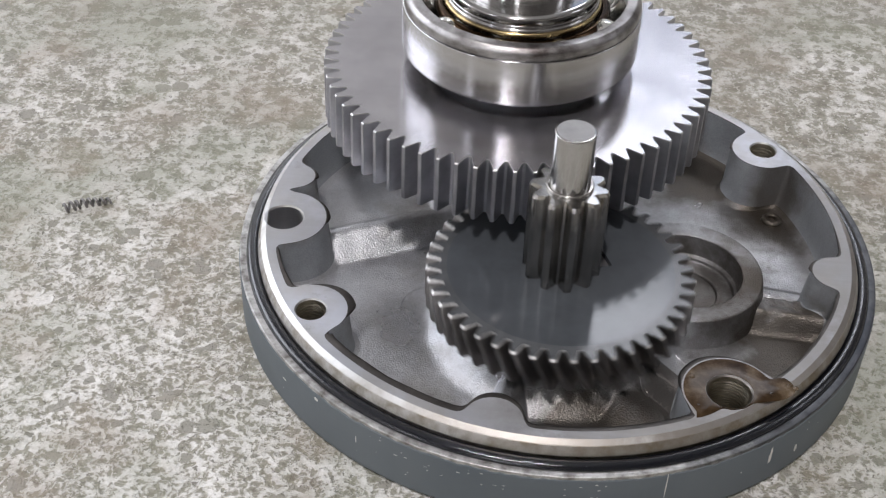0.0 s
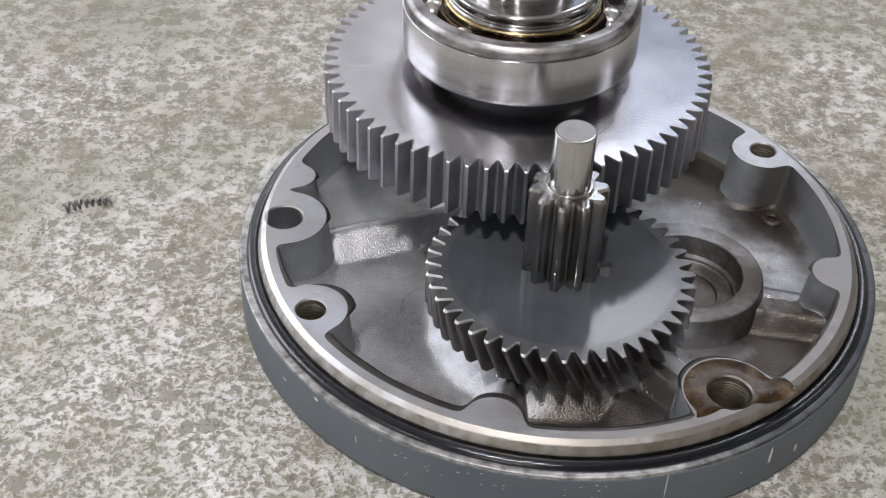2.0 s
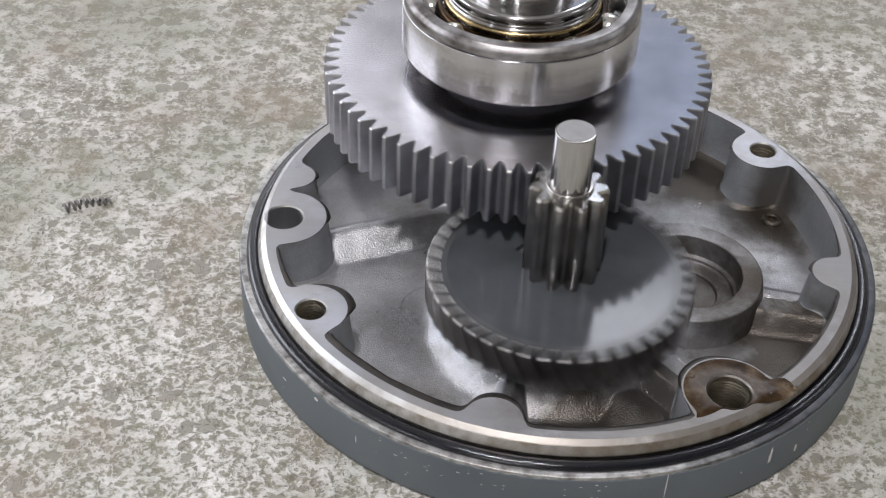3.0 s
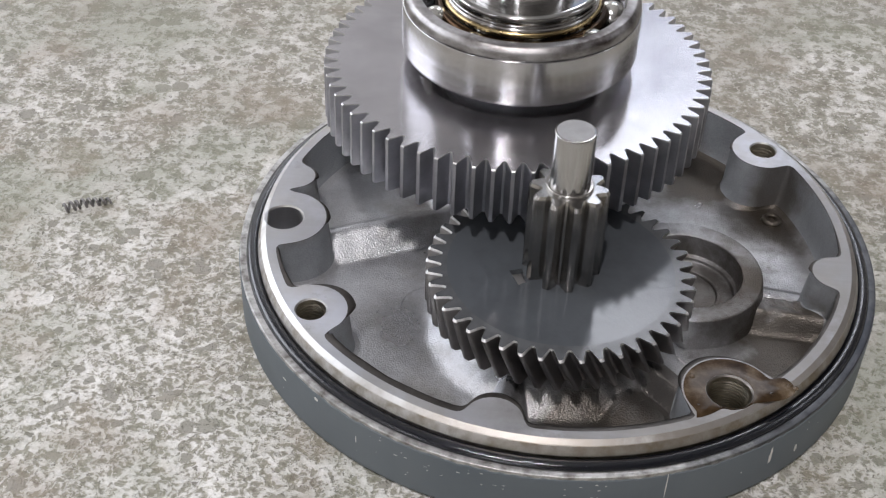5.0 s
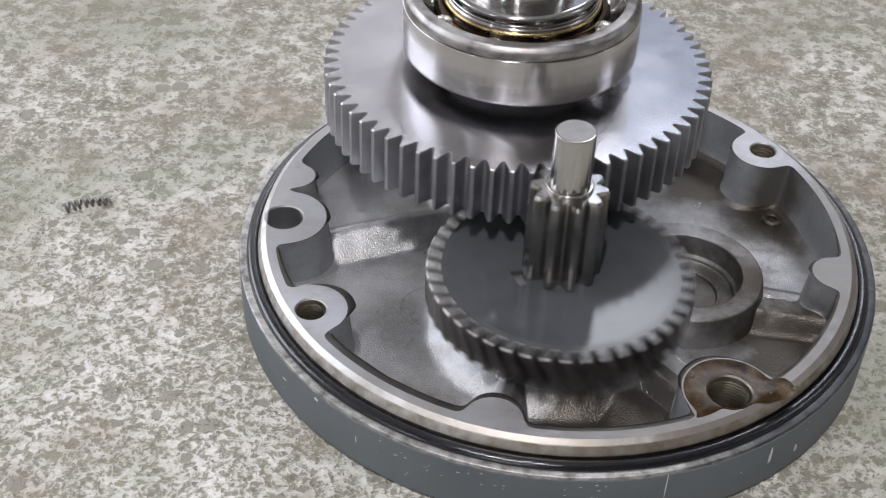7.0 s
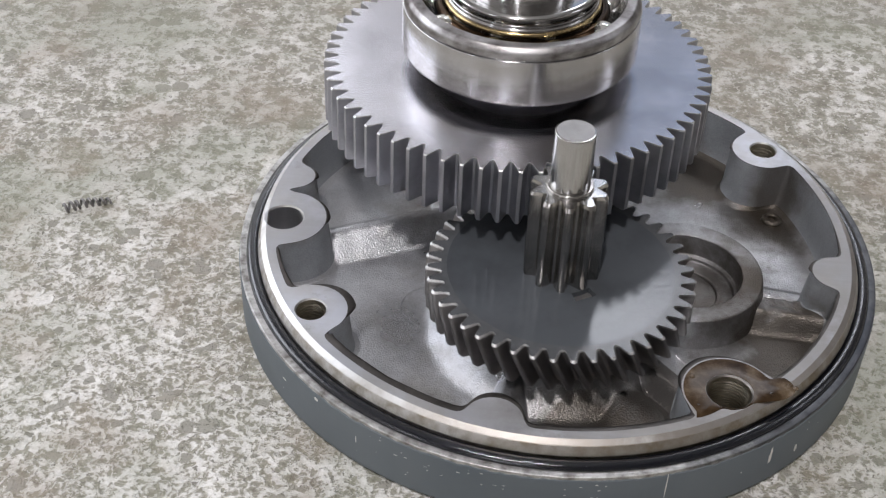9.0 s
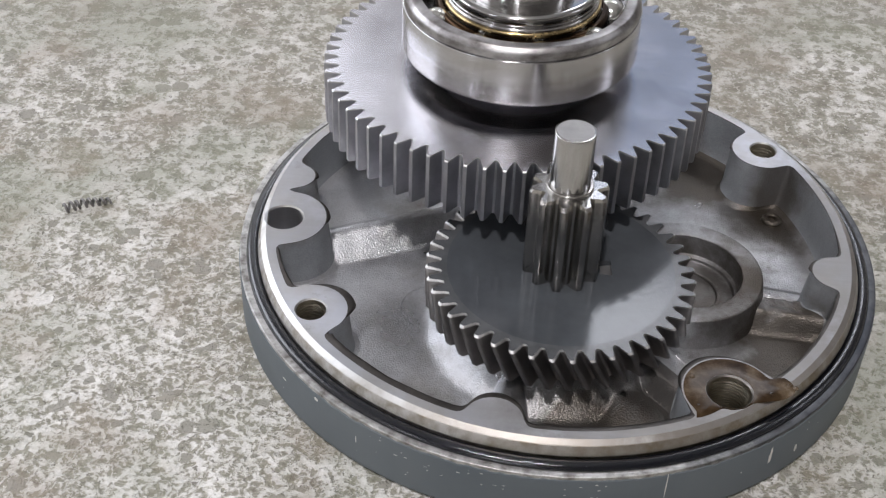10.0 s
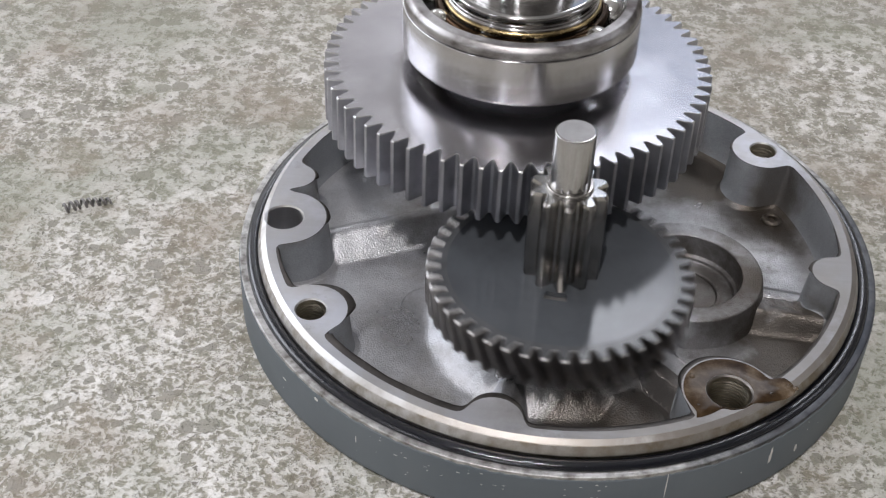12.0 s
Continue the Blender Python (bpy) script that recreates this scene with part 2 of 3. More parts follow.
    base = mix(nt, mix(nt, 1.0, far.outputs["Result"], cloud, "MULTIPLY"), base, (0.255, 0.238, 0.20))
    nt.links.new(base, bs.inputs["Base Color"])
    nt.links.new(ramp(nt, patches, [(0.3, grey(0.55)), (0.7, grey(0.85))]), bs.inputs["Roughness"])
    h = mix(nt, 0.4, worn, fine)
    h2 = mix(nt, pits, h, grey(0.0))
    bump(nt, bs, h2, 0.7, 0.0007)
    return m


def plaster(name, col):
    m, nt, bs = shader(name)
    v = coords(nt)
    n = noise_tex(nt, v, 3, 6, 0.6)
    nt.links.new(ramp(nt, n, [(0.3, tuple(c * 0.85 for c in col)), (0.7, col)]), bs.inputs["Base Color"])
    bs.inputs["Roughness"].default_value = 0.85
    bump(nt, bs, noise_tex(nt, v, 60, 4), 0.3, 0.002)
    return m


M_CHIP = plaster("bare_primer", (0.62, 0.61, 0.57))
M_PAINT, M_RUBBER, M_OIL = paint_grey(), rubber(), oil("brown_oil", 0.13, 0.18)
M_BEAD = oil("oil_drop", 1.0, 0.1)
M_GROUND = worn_concrete()
M_WALL = plaster("wall_plaster", (0.72, 0.71, 0.70))
M_DIM = plaster("dark_plaster", (0.22, 0.21, 0.2))
M_CEIL = plaster("ceiling_plaster", (0.5, 0.49, 0.48))


# ---------------------------------------------------------------- mesh helpers (millimetres)
def finish(name, bm, material, smooth=40):
    me = bpy.data.meshes.new(name)
    bmesh.ops.recalc_face_normals(bm, faces=bm.faces)
    bm.to_mesh(me)
    bm.free()
    me.transform(Matrix.Scale(MM, 4))
    me.materials.append(material)
    if smooth:
        for p in me.polygons:
            p.use_smooth = True
        me.set_sharp_from_angle(angle=radians(smooth))
    return me


def part(name, bm, material, parent, label="", smooth=40):
    ob = new(name, finish(name, bm, material, smooth))
    ob.parent = parent
    if label:
        tagged(ob, label)
    return ob


def empty(name, m):
    ob = new(name)
    ob.empty_display_size = 0.01
    ob.matrix_basis = m
    return ob


def lathe(profile, n=128, closed=True, cx=0.0, cy=0.0, z0=0.0):
    """Turns a profile of (radius, height) about the z axis."""
    bm = bmesh.new()
    rings = []
    profile = [(max(r, 0.0005), z) for r, z in profile]
    for r, z in profile:
        rings.append([bm.verts.new((cx + r * math.cos(2 * math.pi * i / n), cy + r * math.sin(2 * math.pi * i / n), z0 + z)) for i in range(n)])
    k = len(rings)
    for j in range(k if closed else k - 1):
        a, b = rings[j], rings[(j + 1) % k]
        for i in range(n):
            bm.faces.new((a[i], a[(i + 1) % n], b[(i + 1) % n], b[i]))
    return bm


def rounded(profile, r=0.4, steps=3):
    """Rounds the corners of a closed (radius, height) profile."""
    out = []
    k = len(profile)
    for i in range(k):
        p, a, b = Vector(profile[i]), Vector(profile[i - 1]), Vector(profile[(i + 1) % k])
        d = min(r, (a - p).length * 0.45, (b - p).length * 0.45)
        q0, q1 = p + (a - p).normalized() * d, p + (b - p).normalized() * d
        for s in range(steps + 1):
            t = s / steps
            q = q0 * (1 - t) ** 2 + p * 2 * t * (1 - t) + q1 * t * t
            out.append((q.x, q.y))
    return out


def tooth_outline(n, tip, root, land, foot, phase=0.0, bow=1.0, crown=0.0):
    """Outline of a gear: for each tooth two flanks and a tip, crowned by so many mm; half widths as shares of the pitch."""
    pts = []
    pitch = 2 * math.pi / n
    steps = 6
    for k in range(n):
        c = phase + k * pitch
        side = []
        for s in range(steps + 1):
            u = s / steps
            w = foot + (land - foot) * u ** bow
            side.append((w * pitch, root + (tip - crown - root) * u))
        side[0] = (foot * pitch * 1.08, root)
        side.append((land * 0.72 * pitch, tip - crown * 0.28))
        side.append((land * 0.3 * pitch, tip))
        for w, r in side:
            pts.append((c - w, r))
        for w, r in reversed(side):
            pts.append((c + w, r))
    return pts


def gear_mesh(n, tip, root, land, foot, z0, z1, bore, twist=0.0, phase=0.0, edge=0.25, layers=1, bow=1.0, crown=0.0, fall=None):
    """Toothed wheel between z0 and z1; twist (radians) turns the lower end; returns the bmeshes of flanks, faces and upper tooth edges."""
    out = tooth_outline(n, tip, root, land, foot, phase, bow, crown)
    fall = fall or edge
    side, face, band = bmesh.new(), bmesh.new(), bmesh.new()
    levels = [(z1, edge, 0.0)] + [(z1 - fall - (z1 - z0 - 2 * fall) * i / layers, 0.0, (fall + (z1 - z0 - 2 * fall) * i / layers) / (z1 - z0)) for i in range(layers + 1)] + [(z0, edge, 1.0)]
    rings = []
    for z, inset, f in levels:
        rings.append([side.verts.new(((r - inset * (0.3 + 0.7 * (r - root) / (tip - root))) * math.cos(a + twist * f), (r - inset * (0.3 + 0.7 * (r - root) / (tip - root))) * math.sin(a + twist * f), z)) for a, r in out])
    m = len(out)
    for a, b in zip(rings[1:], rings[2:]):
        for i in range(m):
            side.faces.new((a[i], a[(i + 1) % m], b[(i + 1) % m], b[i]))
    a, b = [band.verts.new(v.co) for v in rings[0]], [band.verts.new(v.co) for v in rings[1]]
    for i in range(m):
        band.faces.new((a[i], a[(i + 1) % m], b[(i + 1) % m], b[i]))
    for ring in (rings[0], rings[-1]):
        loop = [face.verts.new(v.co) for v in ring]
        per = m // n
        for k in range(n):
            i = k * per
            face.faces.new(loop[i:i + per])
        # disc inside the roots
        rootv = []
        for k in range(n):
            rootv += [loop[k * per], loop[k * per + per - 1]]
        z = ring[0].co.z
        prev = rootv
        for rr in [root - 1.5, (root + bore) / 2, bore]:
            cur = []
            for v in rootv:
                a = math.atan2(v.co.y, v.co.x)
                cur.append(face.verts.new((rr * math.cos(a), rr * math.sin(a), z)))
            for i in range(len(cur)):
                q = (i + 1) % len(cur)
                face.faces.new((prev[i], prev[q], cur[q], cur[i]))
            prev = cur
    bmesh.ops.delete(side, geom=[v for v in side.verts if not v.link_faces], context="VERTS")
    return side, face, band


# ---------------------------------------------------------------- ground and room
def build_ground():
    bm = bmesh.new()
    # fine near the cover, coarse out to the walls
    xs = sorted(set([round(-0.26 + 0.52 * i / 260, 5) for i in range(261)] + [-2.2, -1.5, -0.8, -0.4, 0.4, 0.8, 1.5, 2.2]))
    ys = sorted(set([round(-0.14 + 0.5 * i / 250, 5) for i in range(251)] + [-2.2, -1.5, -0.8, -0.4, -0.2, 0.45, 0.8, 1.5, 2.2]))
    grid = []
    for y in ys:
        row = []
        for x in xs:
            z = 0.0
            d = math.hypot(x, y)
            if d > 0.085:
                a = noise.noise(Vector((x * 190, y * 190, 0.0)))
                b = noise.noise(Vector((x * 70, y * 70, 3.0)))
                z = -0.0004 * max(0.0, a - 0.12) * 3 - 0.0004 * max(0.0, b)
            row.append(bm.verts.new((x, y, z)))
        grid.append(row)
    for r0, r1 in zip(grid, grid[1:]):
        for i in range(len(xs) - 1):
            bm.faces.new((r0[i], r0[i + 1], r1[i + 1], r1[i]))
    me = bpy.data.meshes.new("ground")
    bm.to_mesh(me)
    bm.free()
    for p in me.polygons:
        p.use_smooth = True
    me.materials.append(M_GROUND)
    tagged(new("ground", me), "worn concrete floor with pale mortar and grey stones", "floor", kind="structure")


def box_mesh(name, boxes, material):
    bm = bmesh.new()
    for x0, x1, y0, y1, z0, z1 in boxes:
        m = Matrix.Translation(((x0 + x1) / 2, (y0 + y1) / 2, (z0 + z1) / 2)) @ Matrix.Diagonal((x1 - x0, y1 - y0, z1 - z0, 1))
        bmesh.ops.create_cube(bm, size=1, matrix=m)
    me = bpy.data.meshes.new(name)
    bm.to_mesh(me)
    bm.free()
    me.materials.append(material)
    return new(name, me)


def wall_with_window(name, place, horizontal, lo, hi, w0, w1, z0, z1, h, thick, material=None):
    """A wall from lo to hi with one opening from w0 to w1, z0 to z1."""
    spans = [(lo, w0, 0, h), (w1, hi, 0, h), (w0, w1, 0, z0), (w0, w1, z1, h)]
    a, b = sorted((place, place + thick))
    boxes = [(u0, u1, a, b, q0, q1) if horizontal else (a, b, u0, u1, q0, q1) for u0, u1, q0, q1 in spans]
    tagged(box_mesh(name, boxes, material or M_WALL), "plain grey plaster wall with a window opening", "wall", kind="structure")


def build_room():
    a, b, h = 2.0, 2.15, 2.6
    # the northwest opening is added only for its light
    boxes = [(-b, -1.0, a, b, 0, h), (-0.64, -0.03, a, b, 0, h), (0.83, b, a, b, 0, h)]
    boxes += [(-1.0, -0.64, a, b, 0, 0.97), (-1.0, -0.64, a, b, 1.47, h), (-0.03, 0.83, a, b, 0, 1.05), (-0.03, 0.83, a, b, 2.15, h)]
    tagged(box_mesh("wall_north", boxes, M_WALL), "plain grey plaster wall with a window and an added opening", "wall", kind="structure")
    wall_with_window("wall_west", -a, False, -a, a, -0.25, 1.75, 0.5, 1.7, h, -0.15)
    wall_with_window("wall_east", a, False, -a, a, 0.3, 0.6, 1.05, 2.15, h, 0.15, M_DIM)
    # slots added for the two streak lights
    gaps = [(-1.81, -1.59), (-0.38, -0.22)]
    ends = [-b] + [e for g in gaps for e in g] + [b]
    boxes = [(ends[i], ends[i + 1], -b, -a, 0, h) for i in range(0, len(ends), 2)]
    for g0, g1 in gaps:
        boxes += [(g0, g1, -b, -a, 0, 0.4), (g0, g1, -b, -a, 1.7, h)]
    tagged(box_mesh("wall_south", boxes, M_DIM), "dark plaster wall with two narrow slots added for light streaks", "wall", kind="structure")
    tagged(box_mesh("ceiling", [(-b, b, -b, b, h, h + 0.15)], M_CEIL), "plain pale ceiling", "ceiling", kind="structure")


# ---------------------------------------------------------------- gearbox cover
R_IN = 74.2
HOLES = [(-71.4, -9.7, 4.9, 11.1), (-56.9, -43.9, 3.65, 8.9), (43.5, -55.6, 5.1, 11.0), (56.4, 44.0, 3.6, 8.7)]
BUMPS = [(-72.5, 8.8, 5.4), (-9.3, -73.0, 6.8), (72.3, -8.4, 6.2)]
FLOOR = -14.5
SEAT = (34.9, -6.0, -6.2)
# chips in the paint: angle, height, half width, half height
CHIPS = [(-49.6, -10.8, 0.45, 2.9), (-43.3, -14.0, 0.5, 1.3), (-68.8, -9.0, 0.14, 4.2), (-136.5, -11.0, 0.8, 0.3), (-127.6, -7.4, 0.7, 0.5), (-118.9, -11.6, 0.15, 1.1)]
chip_rng = random.Random(4)
CHIPS += [(chip_rng.uniform(-112, -76), chip_rng.uniform(-11.5, -6.6), chip_rng.uniform(0.15, 0.5), chip_rng.uniform(0.06, 0.16)) for _ in range(22)]
CHIPS += [(chip_rng.uniform(-142, -30), chip_rng.uniform(-16, -6.6), chip_rng.uniform(0.08, 0.25), chip_rng.uniform(0.06, 0.2)) for _ in range(16)]


def solid(x, y):
    """Below zero inside the cover's wall and bosses, seen from above."""
    d = R_IN - math.hypot(x, y)
    for cx, cy, r in [(h[0], h[1], h[3]) for h in HOLES] + BUMPS:
        e = math.hypot(x - cx, y - cy) - r
        k = 3.0
        t = max(k - abs(d - e), 0.0) / k
        d = min(d, e) - t * t * k * 0.25
    return d


def reach(a):
    """Distance from the axis to the inner wall in the direction a."""
    c, s, r = math.cos(a), math.sin(a), 50.0
    for _ in range(90):
        d = solid(c * r, s * r)
        if d < 0.01:
            break
        r += max(d * 0.7, 0.02)
    return r


def inner_outline(n):
    return [(2 * math.pi * i / n, reach(2 * math.pi * i / n)) for i in range(n)]


def smoothstep(a, b, x):
    t = min(1.0, max(0.0, (x - a) / (b - a)))
    return t * t * (3 - 2 * t)


def ridge(x, y, x0, y0, x1, y1, half, soft):
    dx, dy = x1 - x0, y1 - y0
    l2 = dx * dx + dy * dy
    t = max(0.0, min(1.0, ((x - x0) * dx + (y - y0) * dy) / l2))
    d = math.hypot(x - x0 - dx * t, y - y0 - dy * t)
    return 1 - smoothstep(half - soft, half + soft, d), t


def floor_height(x, y):
    """Cast floor inside the cover with its hub, ribs and pockets."""
    a = math.degrees(math.atan2(y, x))
    z = FLOOR
    # deeper pocket between the bearing seat and the rim
    z -= 4.3 * (1 - smoothstep(-5.0, -1.5, y)) * smoothstep(44, 48, x) * smoothstep(-48, -42, a)
    # pocket in front of the hub
    z -= 2.0 * smoothstep(-5, 2, x) * (1 - smoothstep(24, 33, x)) * (1 - smoothstep(-70, -52, y))
    w, _ = ridge(x, y, -60, -2.6, -24, 16, 4.6, 4.4)
    z = max(z, FLOOR + 5.6 * w)
    d = math.hypot(x - 2.1, y + 25.2)
    z = max(z, FLOOR + 7.5 * (1 - smoothstep(22, 34, d)))
    w, _ = ridge(x, y, -6, -48, -9.5, -74, 3.4, 2.6)
    z = max(z, FLOOR + 7.0 * w)
    w, _ = ridge(x, y, 18, -46, 30, -58, 5.0, 5.0)
    z = max(z, FLOOR + 3.0 * w)
    w, _ = ridge(x, y, 26, -40, 36, -50, 3.5, 2.2)
    z = max(z, FLOOR + 7.0 * w)
    w, _ = ridge(x, y, 50, -2, 70, -4.5, 2.2, 1.4)
    z = max(z, FLOOR + 1.2 * w)
    w, _ = ridge(x, y, 53, -12.5, 72, -13, 4.6, 2.4)
    z = max(z, FLOOR + 5.0 * w + 0.7 * w * noise.noise(Vector((x * 0.45, y * 0.45, 7))))
    w, _ = ridge(x, y, -15, 30, -15, 31, 22, 2)
    z = max(z, FLOOR + 4.0 * w)
    return z + 0.15 * noise.noise(Vector((x * 0.25, y * 0.25, 1.0)))


def circle_loop(bm, cx, cy, r, z, n):
    vs = [bm.verts.new((cx + r * math.cos(2 * math.pi * i / n), cy + r * math.sin(2 * math.pi * i / n), z)) for i in range(n)]
    return vs, [bm.edges.new((vs[i], vs[(i + 1) % n])) for i in range(n)]


def build_cover():
    root = empty("gearbox_cover", pose(0, 0, TOP * MM))
    tagged(root, "round grey-painted cast gearbox cover lying open on concrete", "gearbox cover")
    # painted shell, its upper edge worn ragged
    prof = rounded([(83.75, -5.3), (83.75, -19.6), (82.4, -20.75), (60, -20.75), (60, -19.6), (79.0, -19.6), (79.0, -5.3)], 0.5)
    bm = lathe(prof, 720)
    for v in bm.verts:
        if v.co.z > -6.2 and math.hypot(v.co.x, v.co.y) > 82:
            a = math.atan2(v.co.y, v.co.x)
            v.co.z -= 0.1 + 0.55 * abs(noise.noise(Vector((math.cos(a) * 26, math.sin(a) * 26, 2)))) + 0.3 * max(0.0, noise.noise(Vector((math.cos(a) * 90, math.sin(a) * 90, 4))))
    part("shell", bm, M_PAINT, root, "dark grey painted shell with scratches")
    # bare metal lip and groove floor
    prof = rounded([(83.5, -4.75), (83.6, -7.0), (76.8, -8.6), (76.8, -7.8), (81.2, -7.6), (81.2, -4.75)], 0.25)
    part("lip", lathe(prof, 256), M_LIP, root, "bare scuffed metal lip below the seal")
    ring = [(80.1 + 1.75 * math.cos(2 * math.pi * i / 18), -5.1 + 1.65 * math.sin(2 * math.pi * i / 18)) for i in range(18)]
    part("seal_ring", lathe(ring, 256), M_RUBBER, root, "black oily rubber sealing ring")
    # machined spigot and top face
    n = 900
    outline = inner_outline(n)
    bm = bmesh.new()
    inner = [bm.verts.new((r * math.cos(a), r * math.sin(a), 0)) for a, r in outline]
    edges = [bm.edges.new((inner[i], inner[(i + 1) % n])) for i in range(n)]
    _, e = circle_loop(bm, 0, 0, 76.5, 0, 256)
    edges += e
    for cx, cy, r, _ in HOLES:
        _, e = circle_loop(bm, cx, cy, r + 0.35, 0, 40)
        edges += e
    bmesh.ops.triangle_fill(bm, edges=edges, use_beauty=False)
    bad = [f for f in bm.faces if any((f.calc_center_median().xy - Vector(h[:2])).length < h[2] - 0.3 for h in HOLES) or solid(*f.calc_center_median().xy) > 0.6]
    bmesh.ops.delete(bm, geom=bad, context="FACES_ONLY")
    part("machined_rim", bm, M_ALU, root, "flat machined aluminium rim face with bosses", 0)
    part("rim_chamfer", lathe([(76.5, 0.0), (77.75, -0.85), (77.75, -1.1), (76.5, -1.1)], 256), M_CHAMFER, root, "bright cut chamfer", 30)
    part("spigot", lathe(rounded([(77.85, -0.95), (78.75, -3.3), (78.3, -3.5), (78.3, -6.5), (76.4, -6.5), (76.4, -0.95)], 0.1), 256), M_SPIGOT, root, "stained machined spigot wall")
    # cast wall and floor
    bm = bmesh.new()
    fillet = bmesh.new()
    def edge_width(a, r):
        # broad where the wall looks north, to carry the painted dark reflection, crisp elsewhere
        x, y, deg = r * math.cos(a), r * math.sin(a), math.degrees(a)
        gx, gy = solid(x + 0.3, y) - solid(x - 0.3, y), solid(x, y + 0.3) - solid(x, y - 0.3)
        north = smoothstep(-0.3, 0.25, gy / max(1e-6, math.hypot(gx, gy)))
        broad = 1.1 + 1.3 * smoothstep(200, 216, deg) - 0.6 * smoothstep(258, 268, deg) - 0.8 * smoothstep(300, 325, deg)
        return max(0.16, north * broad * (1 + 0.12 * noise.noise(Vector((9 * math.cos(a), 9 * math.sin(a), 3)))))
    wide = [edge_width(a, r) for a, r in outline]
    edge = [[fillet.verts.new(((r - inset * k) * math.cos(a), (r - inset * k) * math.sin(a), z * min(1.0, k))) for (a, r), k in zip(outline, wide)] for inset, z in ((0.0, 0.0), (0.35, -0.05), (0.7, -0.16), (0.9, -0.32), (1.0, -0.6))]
    for u, v in zip(edge, edge[1:]):
        for i in range(n):
            fillet.faces.new((u[i], u[(i + 1) % n], v[(i + 1) % n], v[i]))
    part("inner_edge", fillet, M_DARK_EDGE, root, "rounded inner edge with the cavity's dark reflection in its colour", 60)
    rows = [(0.1, -0.1), (0.25, -0.8), (0.5, -3.0), (1.0, -8.0), (1.3, -12.0), (1.9, -13.4), (3.2, -14.3)]
    rings = []
    for inset, z in rows:
        rings.append([bm.verts.new(((r - inset) * math.cos(a), (r - inset) * math.sin(a), max(z, floor_height((r - inset) * math.cos(a), (r - inset) * math.sin(a))) if z < -11 else z)) for a, r in outline])
    steps = 90
    for s in range(1, steps + 1):
        u = 1 - s / steps
        rings.append([bm.verts.new(((r - 3.2) * u * math.cos(a) if u else 0.3 * math.cos(a), (r - 3.2) * u * math.sin(a) if u else 0.3 * math.sin(a), 0)) for a, r in outline])
        for v in rings[-1]:
            v.co.z = floor_height(v.co.x, v.co.y)
    wall = bmesh.new()
    rings_wall = [[wall.verts.new(v.co) for v in ring] for ring in rings[:6]]
    for mesh, loops in ((wall, rings_wall), (bm, rings[5:])):
        for a, b in zip(loops, loops[1:]):
            for i in range(n):
                mesh.faces.new((a[i], a[(i + 1) % n], b[(i + 1) % n], b[i]))
    bmesh.ops.delete(bm, geom=[v for v in bm.verts if not v.link_faces], context="VERTS")
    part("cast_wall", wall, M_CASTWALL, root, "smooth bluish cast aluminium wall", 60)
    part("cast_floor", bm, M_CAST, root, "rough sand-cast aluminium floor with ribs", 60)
    # bored bearing seat
    sx, sy, sz = SEAT
    prof = rounded([(14.6, sz), (20.0, sz), (21.6, FLOOR - 0.5), (9, FLOOR - 0.5), (9, FLOOR + 0.8), (13.4, FLOOR + 0.8), (13.4, FLOOR + 1.9), (14.6, FLOOR + 1.9)], 0.5)
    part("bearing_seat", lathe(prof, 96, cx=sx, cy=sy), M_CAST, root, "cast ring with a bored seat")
    # bolt holes
    for cx, cy, r, _ in HOLES:
        big = r > 4.5
        part("hole_chamfer", lathe([(r + 0.37, 0.01), (r - 0.02, -0.5), (r + 0.3, -0.5)], 40, cx=cx, cy=cy), M_CHAMFER, root, "bright cut edge of a hole", 30)
        bm = lathe([(r, -0.4)] + [(r - (0.0 if cx < -70 else 0.24 * (k % 2)), -0.8 - 0.45 * k) for k in range(1, 24)] + [(r, -12.0), (0.05, -12.2)], 40, closed=False, cx=cx, cy=cy)
        part("bolt_hole", bm, M_ALU if cx < -70 else M_THREAD, root, "plain bored hole" if big else "threaded hole")
    # brown oil standing on one boss
    cx, cy, r, br = HOLES[2]
    bm = bmesh.new()
    loops = [[], [], []]
    for i in range(120):
        a = 2 * math.pi * i / 120
        deg = math.degrees(a)
        want = 5.8 + 5.2 * smoothstep(10, 50, deg) * (1 - smoothstep(215, 255, deg)) + 3.0 * math.exp(-((deg - 228) / 16) ** 2) + 9.5 * math.exp(-(((deg + 180) % 360 - 180 - 12) / 24) ** 2)
        want += 0.5 * noise.noise(Vector((math.cos(a) * 2, math.sin(a) * 2, 5)))
        q = r + 0.5
        while q < want and solid(cx + (q + 0.45) * math.cos(a), cy + (q + 0.45) * math.sin(a)) < 0:
            q += 0.1
        for lp, (rr, z) in zip(loops, ((r + 0.4, 0.05), (max(r + 0.5, q - 0.4), 0.14), (q, 0.03))):
            lp.append(bm.verts.new((cx + rr * math.cos(a), cy + rr * math.sin(a), z)))
    for u, v in zip(loops, loops[1:]):
        for i in range(120):
            bm.faces.new((u[i], u[(i + 1) % 120], v[(i + 1) % 120], v[i]))
    part("oil_film", bm, M_OIL, root, "brown oil standing on a boss")
    for bx, by, br in ((-8.6, 3.6, 0.8), (15.2, 3.4, 0.75), (13.6, 3.9, 0.5), (-7.2, -5.6, 0.45), (9.5, 0.8, 0.4)):
        bm = bmesh.new()
        bmesh.ops.create_uvsphere(bm, u_segments=16, v_segments=10, radius=br, matrix=Matrix.Translation((cx + bx, cy + by, 0.1)) @ Matrix.Diagonal((1, 1, 0.45, 1)))
        part("oil_bead", bm, M_BEAD, root, "", 180)
